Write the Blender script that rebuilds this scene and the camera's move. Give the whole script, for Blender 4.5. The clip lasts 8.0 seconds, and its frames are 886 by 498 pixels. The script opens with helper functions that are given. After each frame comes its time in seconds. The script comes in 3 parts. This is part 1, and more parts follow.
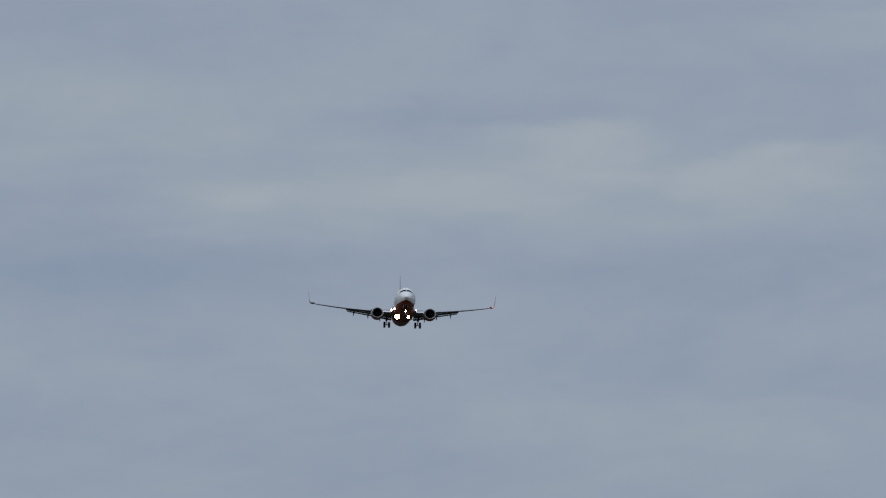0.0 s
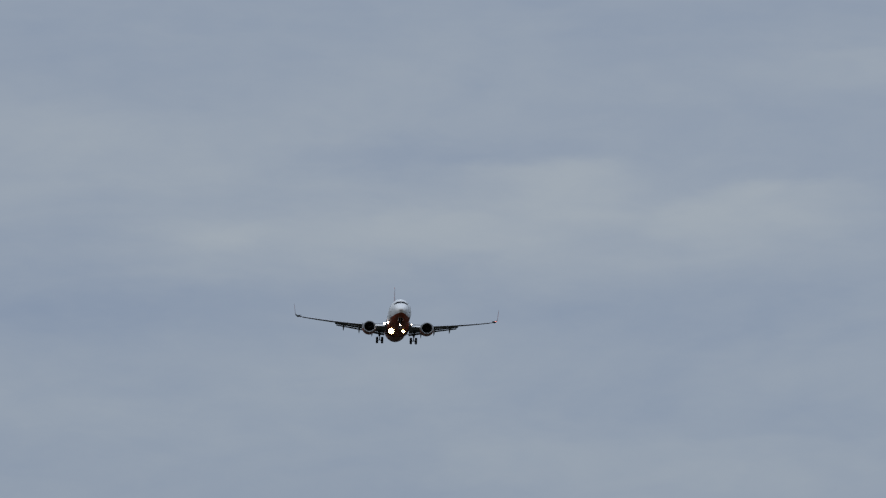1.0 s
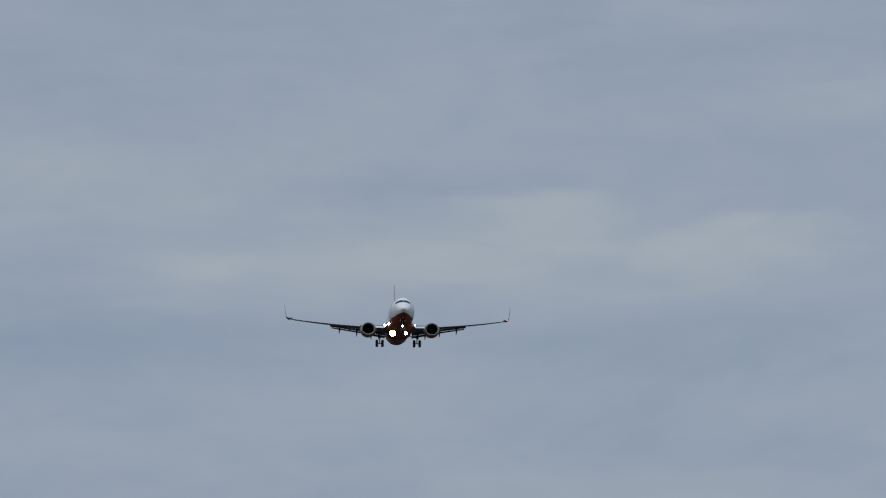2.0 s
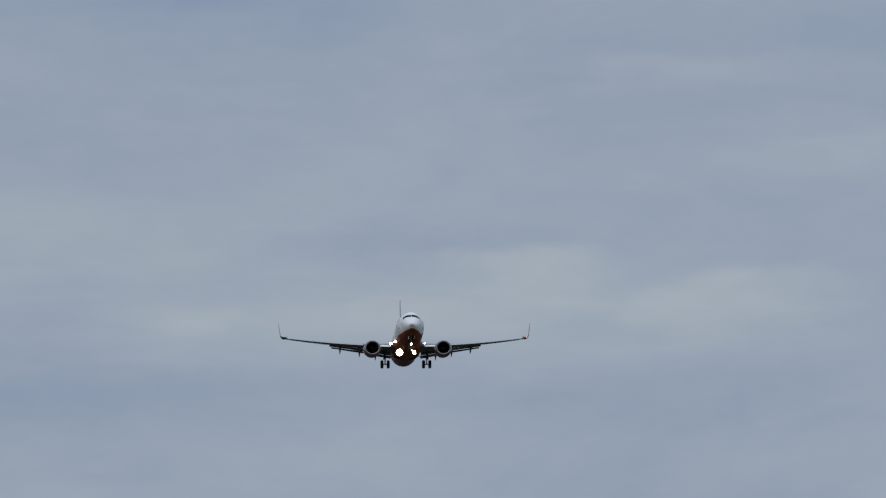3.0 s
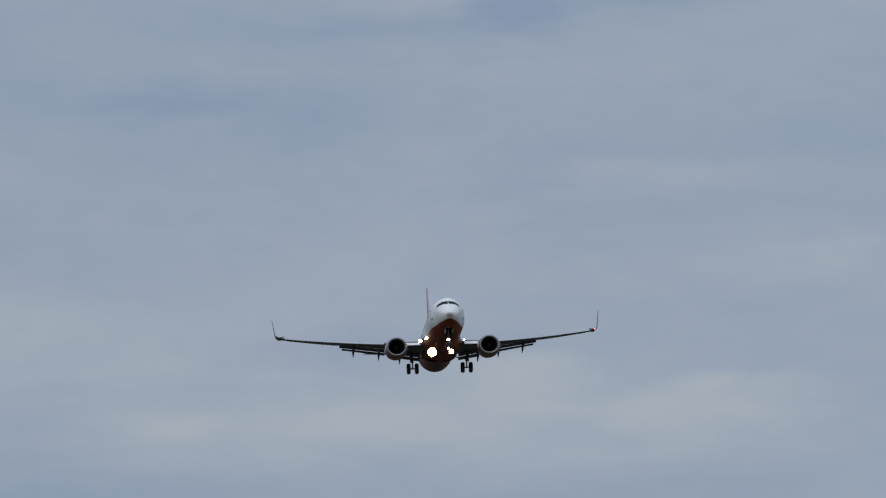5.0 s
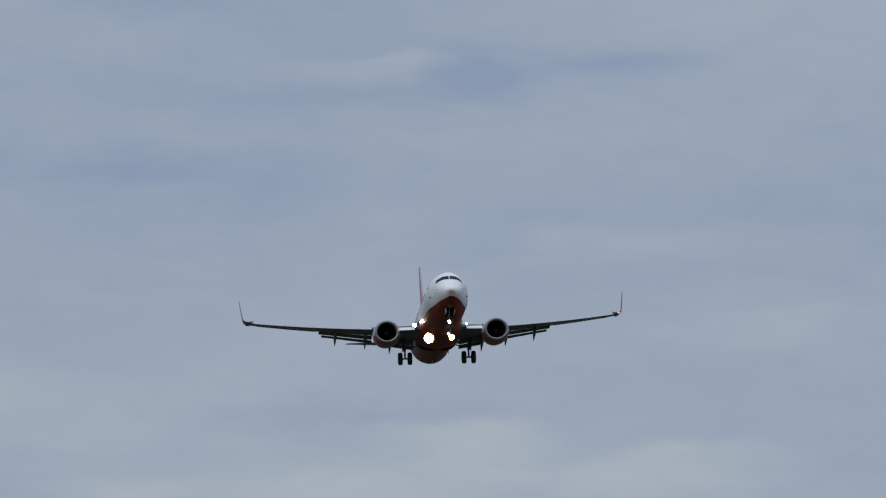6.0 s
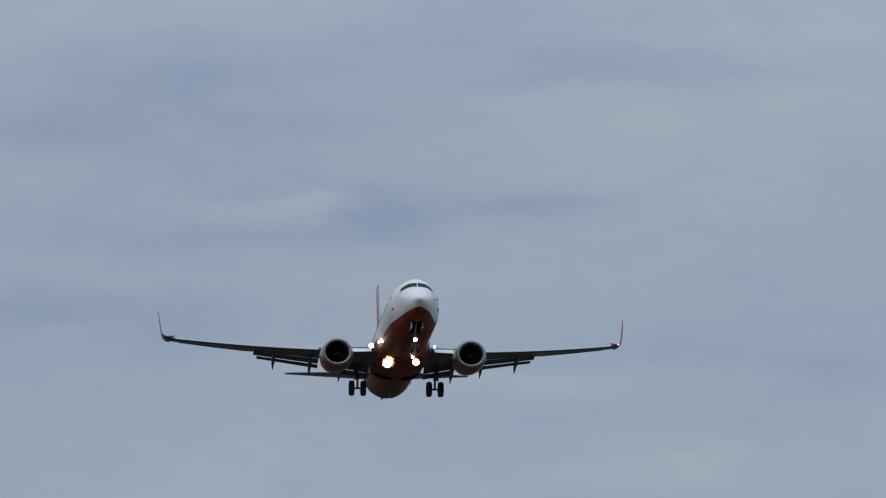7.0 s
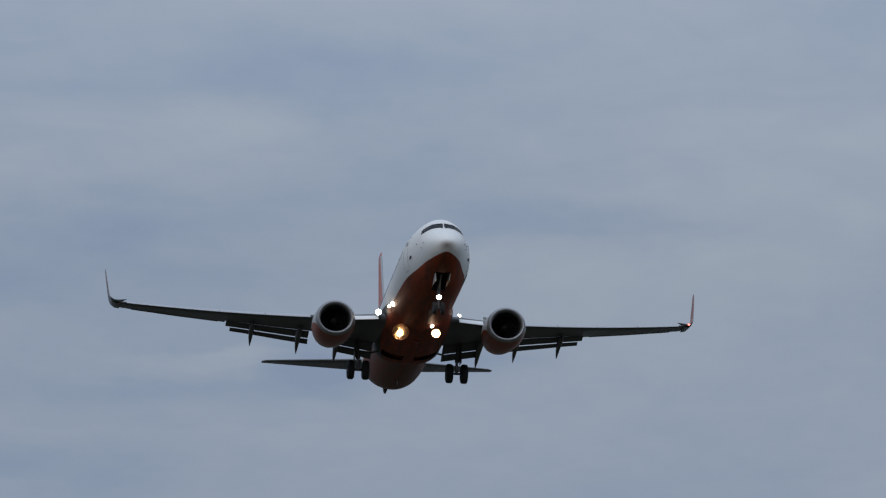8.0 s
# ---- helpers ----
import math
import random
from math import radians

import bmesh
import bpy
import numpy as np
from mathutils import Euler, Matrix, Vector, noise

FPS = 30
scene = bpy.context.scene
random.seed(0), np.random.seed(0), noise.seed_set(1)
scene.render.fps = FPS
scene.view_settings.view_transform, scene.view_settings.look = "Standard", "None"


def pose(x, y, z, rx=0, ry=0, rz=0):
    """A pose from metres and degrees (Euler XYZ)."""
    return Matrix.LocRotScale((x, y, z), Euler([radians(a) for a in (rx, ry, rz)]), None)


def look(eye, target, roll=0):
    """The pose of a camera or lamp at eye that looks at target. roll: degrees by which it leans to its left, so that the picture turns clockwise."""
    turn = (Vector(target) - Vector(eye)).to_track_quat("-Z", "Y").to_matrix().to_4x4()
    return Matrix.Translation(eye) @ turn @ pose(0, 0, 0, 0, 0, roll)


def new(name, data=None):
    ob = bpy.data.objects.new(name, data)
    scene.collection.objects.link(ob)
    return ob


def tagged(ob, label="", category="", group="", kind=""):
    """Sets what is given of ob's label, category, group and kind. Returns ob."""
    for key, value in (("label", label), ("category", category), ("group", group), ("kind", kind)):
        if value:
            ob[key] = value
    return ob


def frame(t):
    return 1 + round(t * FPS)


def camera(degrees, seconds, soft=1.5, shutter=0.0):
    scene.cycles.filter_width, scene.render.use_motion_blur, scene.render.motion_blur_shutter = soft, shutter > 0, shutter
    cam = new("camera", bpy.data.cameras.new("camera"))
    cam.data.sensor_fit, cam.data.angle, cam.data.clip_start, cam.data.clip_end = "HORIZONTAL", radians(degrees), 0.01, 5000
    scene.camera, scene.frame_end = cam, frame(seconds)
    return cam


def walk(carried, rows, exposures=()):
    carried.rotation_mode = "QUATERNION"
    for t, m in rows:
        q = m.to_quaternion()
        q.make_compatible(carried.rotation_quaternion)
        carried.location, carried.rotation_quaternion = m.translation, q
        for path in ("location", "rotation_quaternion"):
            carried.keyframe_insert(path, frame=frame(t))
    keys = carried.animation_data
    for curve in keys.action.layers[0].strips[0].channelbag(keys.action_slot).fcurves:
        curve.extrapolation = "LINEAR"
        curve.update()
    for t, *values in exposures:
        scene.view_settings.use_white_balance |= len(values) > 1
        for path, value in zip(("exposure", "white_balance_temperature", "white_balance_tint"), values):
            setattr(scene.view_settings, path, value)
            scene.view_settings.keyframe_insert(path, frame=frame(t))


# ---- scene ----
# ---- camera: held in one spot on the grass, panning up with the aircraft ----
cam = camera(12.0, 8.0, soft=1.25)
walk(cam, [
    (0.0, pose(0, 0, 1.6, 97.320, 0, -2.548)),
    (0.3, pose(0, 0, 1.6, 97.476, 0, -2.649)),
    (0.5, pose(0, 0, 1.6, 97.593, 0, -2.711)),
    (0.7, pose(0, 0, 1.6, 97.680, 0, -2.765)),
    (1.0, pose(0, 0, 1.6, 97.847, 0, -2.823)),
    (1.5, pose(0, 0, 1.6, 98.036, 0, -2.916)),
    (3.0, pose(0, 0, 1.6, 99.026, 0, -3.198)),
    (3.3, pose(0, 0, 1.6, 99.305, 0, -3.210)),
    (3.5, pose(0, 0, 1.6, 99.525, 0, -3.243)),
    (3.7, pose(0, 0, 1.6, 99.761, 0, -3.270)),
    (3.8, pose(0, 0, 1.6, 99.835, 0, -3.276)),
    (4.0, pose(0, 0, 1.6, 99.991, 0, -3.332)),
    (4.2, pose(0, 0, 1.6, 100.141, 0, -3.369)),
    (4.4, pose(0, 0, 1.6, 100.237, 0, -3.395)),
    (4.5, pose(0, 0, 1.6, 100.300, 0, -3.424)),
    (4.7, pose(0, 0, 1.6, 100.350, 0, -3.432)),
    (5.8, pose(0, 0, 1.6, 101.113, 0, -3.878)),
    (6.0, pose(0, 0, 1.6, 101.373, 0, -4.047)),
    (6.2, pose(0, 0, 1.6, 101.855, 0, -4.260)),
    (6.4, pose(0, 0, 1.6, 102.317, 0, -4.467)),
    (6.5, pose(0, 0, 1.6, 102.400, 0, -4.562)),
    (6.7, pose(0, 0, 1.6, 102.610, 0, -4.732)),
    (6.8, pose(0, 0, 1.6, 102.771, 0, -4.893)),
    (7.0, pose(0, 0, 1.6, 103.298, 0, -5.341)),
    (7.2, pose(0, 0, 1.6, 103.855, 0, -5.662)),
    (7.3, pose(0, 0, 1.6, 104.028, 0, -5.733)),
    (7.5, pose(0, 0, 1.6, 104.384, 0, -5.855)),
    (7.6, pose(0, 0, 1.6, 104.567, 0, -5.886)),
    (7.7, pose(0, 0, 1.6, 104.732, 0, -5.941)),
    (7.8, pose(0, 0, 1.6, 104.918, 0, -6.039)),
    (8.0, pose(0, 0, 1.6, 105.395, 0, -6.318)),
], exposures=[(0.0, -0.02), (1.5, 0.0), (3.0, 0.05), (4.5, 0.06), (6.5, 0.12), (7.0, 0.11), (7.5, -0.06), (8.0, -0.04)])

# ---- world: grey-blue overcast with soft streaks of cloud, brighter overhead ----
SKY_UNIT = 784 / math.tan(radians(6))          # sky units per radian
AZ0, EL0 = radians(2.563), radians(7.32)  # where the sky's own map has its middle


class Nodes:
    """Short hand for building a node tree."""

    def __init__(self, tree):
        self.tree = tree
        tree.nodes.clear()

    def add(self, kind, **props):
        n = self.tree.nodes.new(kind)
        for k, v in props.items():
            if k == "operation":
                n.operation = v
            elif k == "blend_type":
                n.blend_type = v
            elif k == "data_type":
                n.data_type = v
            elif k == "noise_dimensions":
                n.noise_dimensions = v
        return n

    def put(self, a, socket):
        if isinstance(a, bpy.types.NodeSocket):
            self.tree.links.new(a, socket)
        elif a is not None:
            socket.default_value = a

    def math(self, op, a, b=None, c=None, clamp=False):
        n = self.add("ShaderNodeMath", operation=op)
        n.use_clamp = clamp
        for i, v in enumerate((a, b, c)):
            self.put(v, n.inputs[i])
        return n.outputs[0]

    def xyz(self, a, b, c):
        n = self.add("ShaderNodeCombineXYZ")
        for i, v in enumerate((a, b, c)):
            self.put(v, n.inputs[i])
        return n.outputs[0]

    def split(self, v):
        n = self.add("ShaderNodeSeparateXYZ")
        self.put(v, n.inputs[0])
        return n.outputs

    def noise(self, v, scale, detail=4.0, rough=0.55, warp=0.0):
        n = self.add("ShaderNodeTexNoise")
        self.put(v, n.inputs["Vector"])
        n.inputs["Scale"].default_value, n.inputs["Detail"].default_value = scale, detail
        n.inputs["Roughness"].default_value, n.inputs["Distortion"].default_value = rough, warp
        return n.outputs["Fac"]

    def mix(self, f, a, b):
        n = self.add("ShaderNodeMix", data_type="RGBA")
        self.put(f, n.inputs[0])
        self.put(a, n.inputs[6])
        self.put(b, n.inputs[7])
        return n.outputs[2]


def make_world():
    world = bpy.data.worlds.new("overcast")
    scene.world = world
    world.use_nodes = True
    g = Nodes(world.node_tree)
    coord = g.add("ShaderNodeTexCoord").outputs["Generated"]
    dx, dy, dz = g.split(coord)
    az = g.math("ARCTAN2", dx, dy)
    el = g.math("ARCSINE", dz)
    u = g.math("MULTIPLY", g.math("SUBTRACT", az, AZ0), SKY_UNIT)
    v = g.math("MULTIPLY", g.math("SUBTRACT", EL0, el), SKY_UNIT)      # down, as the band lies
    # ragged edges: the map is bent by noise, long across and short upward
    flat = g.xyz(g.math("MULTIPLY", u, 0.0011), g.math("MULTIPLY", v, 0.0040), 0.0)
    bend = g.math("SUBTRACT", g.noise(flat, 2.2, 5, 0.6), 0.5)
    flat_b = g.xyz(g.math("MULTIPLY", u, 0.0016), g.math("MULTIPLY", v, 0.0050), 7.3)
    bend_b = g.math("SUBTRACT", g.noise(flat_b, 2.0, 5, 0.6), 0.5)
    ub = g.math("ADD", u, g.math("MULTIPLY", bend, 300.0))
    vb = g.math("ADD", v, g.math("MULTIPLY", bend_b, 110.0))
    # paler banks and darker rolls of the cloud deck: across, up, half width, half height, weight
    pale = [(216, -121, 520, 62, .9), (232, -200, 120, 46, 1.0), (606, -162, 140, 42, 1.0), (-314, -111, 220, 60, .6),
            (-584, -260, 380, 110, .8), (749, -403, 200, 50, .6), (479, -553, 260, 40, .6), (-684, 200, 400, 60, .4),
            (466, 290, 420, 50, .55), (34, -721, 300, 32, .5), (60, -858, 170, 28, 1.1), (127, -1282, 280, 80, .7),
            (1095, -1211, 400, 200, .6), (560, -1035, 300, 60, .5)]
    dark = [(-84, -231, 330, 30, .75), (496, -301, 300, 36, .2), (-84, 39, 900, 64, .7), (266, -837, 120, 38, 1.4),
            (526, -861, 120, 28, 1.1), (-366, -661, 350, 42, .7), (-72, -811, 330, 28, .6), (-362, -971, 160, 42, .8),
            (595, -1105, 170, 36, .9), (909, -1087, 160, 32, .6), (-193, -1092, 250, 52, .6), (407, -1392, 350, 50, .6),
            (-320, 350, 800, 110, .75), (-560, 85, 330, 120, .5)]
    total = None
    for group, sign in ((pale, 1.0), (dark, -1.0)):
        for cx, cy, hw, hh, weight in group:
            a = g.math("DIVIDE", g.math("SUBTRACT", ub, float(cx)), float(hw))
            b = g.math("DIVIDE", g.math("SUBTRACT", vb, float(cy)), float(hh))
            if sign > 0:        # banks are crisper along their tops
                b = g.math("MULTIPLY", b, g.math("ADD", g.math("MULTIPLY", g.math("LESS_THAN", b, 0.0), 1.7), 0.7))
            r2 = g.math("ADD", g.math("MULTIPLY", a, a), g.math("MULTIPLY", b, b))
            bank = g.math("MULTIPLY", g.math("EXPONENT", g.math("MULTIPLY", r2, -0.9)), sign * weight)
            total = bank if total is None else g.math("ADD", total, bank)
    # lumps along the banks
    cells = g.add("ShaderNodeTexVoronoi")
    cells.feature = "SMOOTH_F1"
    g.put(g.xyz(g.math("MULTIPLY", ub, 0.0058), g.math("MULTIPLY", vb, 0.0125), 0.0), cells.inputs["Vector"])
    cells.inputs["Scale"].default_value, cells.inputs["Smoothness"].default_value = 1.0, 0.35
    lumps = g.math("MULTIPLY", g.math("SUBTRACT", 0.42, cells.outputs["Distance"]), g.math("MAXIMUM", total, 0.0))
    # the deck's own streaks and mottling, at two sizes
    streak = g.math("SUBTRACT", g.noise(g.xyz(g.math("MULTIPLY", az, 8.0), g.math("MULTIPLY", el, 27.0), 1.7), 1.0, 5, 0.55, 0.4), 0.5)
    fine = g.math("SUBTRACT", g.noise(g.xyz(g.math("MULTIPLY", az, 44.0), g.math("MULTIPLY", el, 110.0), 4.1), 1.0, 4, 0.55, 0.6), 0.5)
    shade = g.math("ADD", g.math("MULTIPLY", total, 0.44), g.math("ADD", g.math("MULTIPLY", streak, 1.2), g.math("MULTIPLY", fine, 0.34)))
    mottle = g.math("SUBTRACT", g.noise(g.xyz(g.math("MULTIPLY", az, 130.0), g.math("MULTIPLY", el, 210.0), 9.2), 1.0, 4, 0.6), 0.5)
    shade = g.math("ADD", shade, g.math("MULTIPLY", mottle, 0.16))
    shade = g.math("ADD", shade, g.math("MULTIPLY", lumps, 0.38))
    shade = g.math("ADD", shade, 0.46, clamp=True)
    tone = g.mix(shade, (0.234, 0.290, 0.397, 1), (0.356, 0.399, 0.453, 1))
    # a little bluer farther up
    high = g.math("MULTIPLY", g.math("SUBTRACT", el, 0.17), 9.0, clamp=True)
    blue = g.add("ShaderNodeMix", data_type="RGBA", blend_type="MULTIPLY")
    g.put(high, blue.inputs[0])
    g.put(tone, blue.inputs[6])
    blue.inputs[7].default_value = (0.975, 0.995, 1.012, 1)
    tone = blue.outputs[2]
    # an overcast sky is about two and a half times as bright overhead as near the horizon
    lift = g.math("ADD", g.math("MULTIPLY", g.math("MAXIMUM", g.math("SUBTRACT", dz, 0.26), 0.0), 2.2), 1.0)
    cloud = g.add("ShaderNodeBackground")
    g.put(tone, cloud.inputs[0])
    g.put(g.math("MULTIPLY", lift, 1.0), cloud.inputs[1])
    sky = g.add("ShaderNodeTexSky")
    sky.sky_type, sky.sun_disc = "NISHITA", False
    sky.sun_elevation, sky.sun_rotation = radians(27), radians(194)
    clear = g.add("ShaderNodeBackground")
    g.put(sky.outputs[0], clear.inputs[0])
    clear.inputs[1].default_value = 0.07
    both = g.add("ShaderNodeMixShader")
    both.inputs[0].default_value = 0.93
    g.put(clear.outputs[0], both.inputs[1])
    g.put(cloud.outputs[0], both.inputs[2])
    out = g.add("ShaderNodeOutputWorld")
    g.put(both.outputs[0], out.inputs[0])


make_world()

# the sun behind thick cloud, half-high behind the camera
sun_data = bpy.data.lights.new("sun", "SUN")
sun_data.energy, sun_data.angle, sun_data.color = 0.7, radians(30), (1.0, 0.96, 0.9)
sun = new("sun", sun_data)
sun.matrix_world = look((-15, -60, 32), (0, 0, 0))


# ---- materials ----
def material(name, color, rough=0.4, metal=0.0, grain=6.0, vary=0.12, bump=0.0, coat=0.0, second=None, shine=0.5):
    m = bpy.data.materials.new(name)
    m.use_nodes = True
    g = Nodes(m.node_tree)
    pos = g.add("ShaderNodeTexCoord").outputs["Object"]
    bsdf = g.add("ShaderNodeBsdfPrincipled")
    px, py, pz = g.split(pos)
    big = g.noise(g.xyz(px, g.math("MULTIPLY", py, 0.35), pz), 0.6, 4, 0.6)
    small = g.noise(pos, grain, 4, 0.6)
    wear = g.math("ADD", g.math("MULTIPLY", big, 0.6), g.math("MULTIPLY", small, 0.4))
    low = tuple(c * (1 - vary * 1.6) for c in color) + (1,)
    high = tuple(min(1, c * (1 + vary)) for c in color) + (1,)
    tone = g.mix(wear, low, high)
    if second:
        tone = second(g, px, py, pz, wear, tone)
    g.put(tone, bsdf.inputs["Base Color"])
    g.put(g.math("ADD", g.math("MULTIPLY", wear, 0.25), rough - 0.12), bsdf.inputs["Roughness"])
    bsdf.inputs["Metallic"].default_value = metal
    bsdf.inputs["Coat Weight"].default_value = coat
    bsdf.inputs["Specular IOR Level"].default_value = shine
    if bump:
        b = g.add("ShaderNodeBump")
        b.inputs["Strength"].default_value, b.inputs["Distance"].default_value = bump, 0.02
        g.put(small, b.inputs["Height"])
        g.put(b.outputs[0], bsdf.inputs["Normal"])
    out = g.add("ShaderNodeOutputMaterial")
    g.put(bsdf.outputs[0], out.inputs[0])
    return m


def glow(name, color, strength):
    m = bpy.data.materials.new(name)
    m.use_nodes = True
    g = Nodes(m.node_tree)
    e = g.add("ShaderNodeEmission")
    e.inputs[0].default_value, e.inputs[1].default_value = (*color, 1), strength
    out = g.add("ShaderNodeOutputMaterial")
    g.put(e.outputs[0], out.inputs[0])
    return m


ORANGE = (0.35, 0.062, 0.023)


def belly_livery(g, px, py, pz, wear, tone):
    """The orange belly: its upper edge climbs slowly from the chin to the tail."""
    edge = g.math("ADD", g.math("MULTIPLY", py, 0.036), -1.27)
    chin = g.math("MULTIPLY", g.math("EXPONENT", g.math("MULTIPLY", py, -1.3)), 0.46)
    jowl = g.math("SUBTRACT", py, 2.0)
    jowl = g.math("MULTIPLY", g.math("EXPONENT", g.math("MULTIPLY", g.math("MULTIPLY", jowl, jowl), -0.4)), 0.10)
    edge = g.math("ADD", g.math("ADD", edge, chin), jowl)
    inside = g.math("MULTIPLY", g.math("SUBTRACT", edge, pz), 60.0, clamp=True)
    paint = g.mix(wear, tuple(c * 0.75 for c in ORANGE) + (1,), tuple(c * 1.15 for c in ORANGE) + (1,))
    # oily streaks that run aft along the belly
    oil = g.noise(g.xyz(g.math("MULTIPLY", px, 3.0), g.math("MULTIPLY", py, 0.28), pz), 1.0, 5, 0.65)
    oil = g.math("MULTIPLY", g.math("SUBTRACT", oil, 0.37), 3.0, clamp=True)
    paint = g.mix(g.math("MULTIPLY", oil, 0.8), paint, (0.075, 0.038, 0.026, 1))
    # small spots of soot and chipped paint
    spots = g.noise(g.xyz(g.math("MULTIPLY", px, 4.0), g.math("MULTIPLY", py, 1.6), g.math("MULTIPLY", pz, 4.0)), 1.0, 4, 0.7)
    spots = g.math("MULTIPLY", g.math("SUBTRACT", spots, 0.54), 7.0, clamp=True)
    paint = g.mix(g.math("MULTIPLY", spots, 0.6), paint, (0.06, 0.032, 0.026, 1))
    # grazing sky reflection painted grey-brown along the tail belly, broken by the oil streaks
    tail_sheen = g.math("MULTIPLY", g.math("SUBTRACT", py, 20.2), 0.8, clamp=True)
    tail_sheen = g.math("MULTIPLY", tail_sheen, g.math("ADD", g.math("MULTIPLY", oil, 0.35), 0.55))
    paint = g.mix(tail_sheen, paint, (0.165, 0.105, 0.092, 1))
    # darker grey-brown patch low on the radome, fading outward
    low = g.math("MULTIPLY", g.math("ADD", pz, 0.62), 4.2)
    side = g.math("MULTIPLY", px, 2.6)
    aft = g.math("MULTIPLY", py, 1.2)
    radome_patch = g.math("ADD", g.math("MULTIPLY", low, low), g.math("ADD", g.math("MULTIPLY", side, side), g.math("MULTIPLY", aft, aft)))
    radome_patch = g.math("MULTIPLY", g.math("EXPONENT", g.math("MULTIPLY", radome_patch, -1.0)), g.math("ADD", wear, 0.25), clamp=True)
    tone = g.mix(radome_patch, tone, (0.16, 0.135, 0.125, 1))
    return g.mix(inside, tone, paint)


def fairing_livery(g, px, py, pz, wear, tone):
    """The fairing is orange below and the wing's shade-darkened grey where it meets the wing roots."""
    paint = belly_livery(g, px, py, pz, wear, tone)
    edge = g.math("ADD", g.math("MULTIPLY", g.math("SUBTRACT", py, 13.4), -0.11), -1.15)
    side = g.math("MULTIPLY", g.math("SUBTRACT", pz, edge), 40.0, clamp=True)
    side = g.math("MULTIPLY", side, g.math("MULTIPLY", g.math("SUBTRACT", py, 13.2), 6.0, clamp=True))
    return g.mix(side, paint, (0.075, 0.072, 0.07, 1))


def engine_livery(g, px, py, pz, wear, tone):
    """The cowl's lower half is orange, its edge running down towards the lip."""
    edge = g.math("ADD", g.math("MULTIPLY", g.math("SUBTRACT", py, 12.6), 0.35), -2.08)
    edge = g.math("MINIMUM", edge, -1.75)
    inside = g.math("MULTIPLY", g.math("SUBTRACT", edge, pz), 60.0, clamp=True)
    paint = g.mix(wear, tuple(c * 0.6 for c in ORANGE) + (1,), tuple(c * 1.1 for c in ORANGE) + (1,))
    # soot and oil weeping back from the latches
    soot = g.noise(g.xyz(g.math("MULTIPLY", px, 3.5), g.math("MULTIPLY", py, 0.7), g.math("MULTIPLY", pz, 3.5)), 1.0, 4, 0.65)
    soot = g.math("MULTIPLY", g.math("SUBTRACT", soot, 0.44), 3.5, clamp=True)
    paint = g.mix(g.math("MULTIPLY", soot, 0.6), paint, (0.08, 0.042, 0.03, 1))
    return g.mix(inside, tone, paint)


FUSELAGE = material("fuselage_paint", (0.80, 0.80, 0.79), 0.6, grain=3, vary=0.06, shine=0.12, second=belly_livery)
FAIRING = material("fairing_paint", (0.80, 0.80, 0.79), 0.6, grain=3, vary=0.06, shine=0.12, second=fairing_livery)
COWL = material("cowl_paint", (0.52, 0.525, 0.53), 0.45, grain=3, vary=0.08, second=engine_livery)
WINGLET = material("winglet_paint", (0.20, 0.21, 0.24), 0.45, vary=0.12)
WINGLET_INNER = material("winglet_inner_paint", (0.28, 0.11, 0.085), 0.45, vary=0.12)
WHITE = material("white_paint", (0.78, 0.78, 0.77), 0.35, vary=0.05)
FAIRING_ORANGE = material("lamp_case_paint", ORANGE, 0.5, vary=0.15)
RED = material("orange_red_paint", (0.56, 0.085, 0.03), 0.35, vary=0.10)
# far below a real wing grey: the backlit underside's shade is in this colour
WING = material("shaded_wing_paint", (0.085, 0.087, 0.09), 0.5, vary=0.2, grain=4)
DOOR = material("door_grey", (0.42, 0.42, 0.42), 0.5, vary=0.15)
SLAT = material("bare_aluminium", (0.46, 0.47, 0.49), 0.4, metal=0.5, vary=0.08)
# flap grey, likewise darkened to carry the underside's shade
FLAP = material("shaded_flap_grey", (0.08, 0.082, 0.085), 0.55, vary=0.18, grain=5)
LIP = material("polished_lip", (0.30, 0.30, 0.31), 0.45, metal=0.7, vary=0.06)
DARK = material("dark_liner", (0.035, 0.035, 0.037), 0.6, vary=0.2)
FAN = material("titanium_fan", (0.05, 0.05, 0.055), 0.4, metal=0.7, vary=0.15)
STEEL = material("gear_steel", (0.13, 0.13, 0.135), 0.5, metal=0.3, vary=0.15)
RUBBER = material("tyre_rubber", (0.022, 0.022, 0.023), 0.8, vary=0.25, bump=0.2)
GLASS = material("cockpit_glass", (0.020, 0.024, 0.029), 0.12, vary=0.1, shine=0.3)
NOZZLE = material("burnt_nozzle", (0.16, 0.14, 0.12), 0.4, metal=0.8, vary=0.2)
BULB = glow("landing_bulb", (1.0, 0.74, 0.50), 110.0)
LAMP_SMALL = glow("taxi_lamp", (1.0, 0.80, 0.58), 24.0)
# orange tint of the lamp bowls, for the warm rim of their glare
MIRROR = material("glare_reflector", (0.50, 0.29, 0.16), 0.10, metal=1.0, vary=0.1)
LAMP_DIM = glow("side_lamp", (1.0, 0.86, 0.72), 12.0)
NAV_RED = glow("port_nav_lamp", (1.0, 0.25, 0.18), 3.0)
BEACON = material("beacon_lens", (0.35, 0.02, 0.015), 0.2)
NAV_GREEN = material("starboard_nav_lens", (0.02, 0.10, 0.06), 0.15)


def grass_tint(g, px, py, pz, wear, tone):
    patches = g.noise(g.xyz(px, py, 0.0), 0.012, 5, 0.6)
    return g.mix(patches, tone, (0.042, 0.038, 0.02, 1))


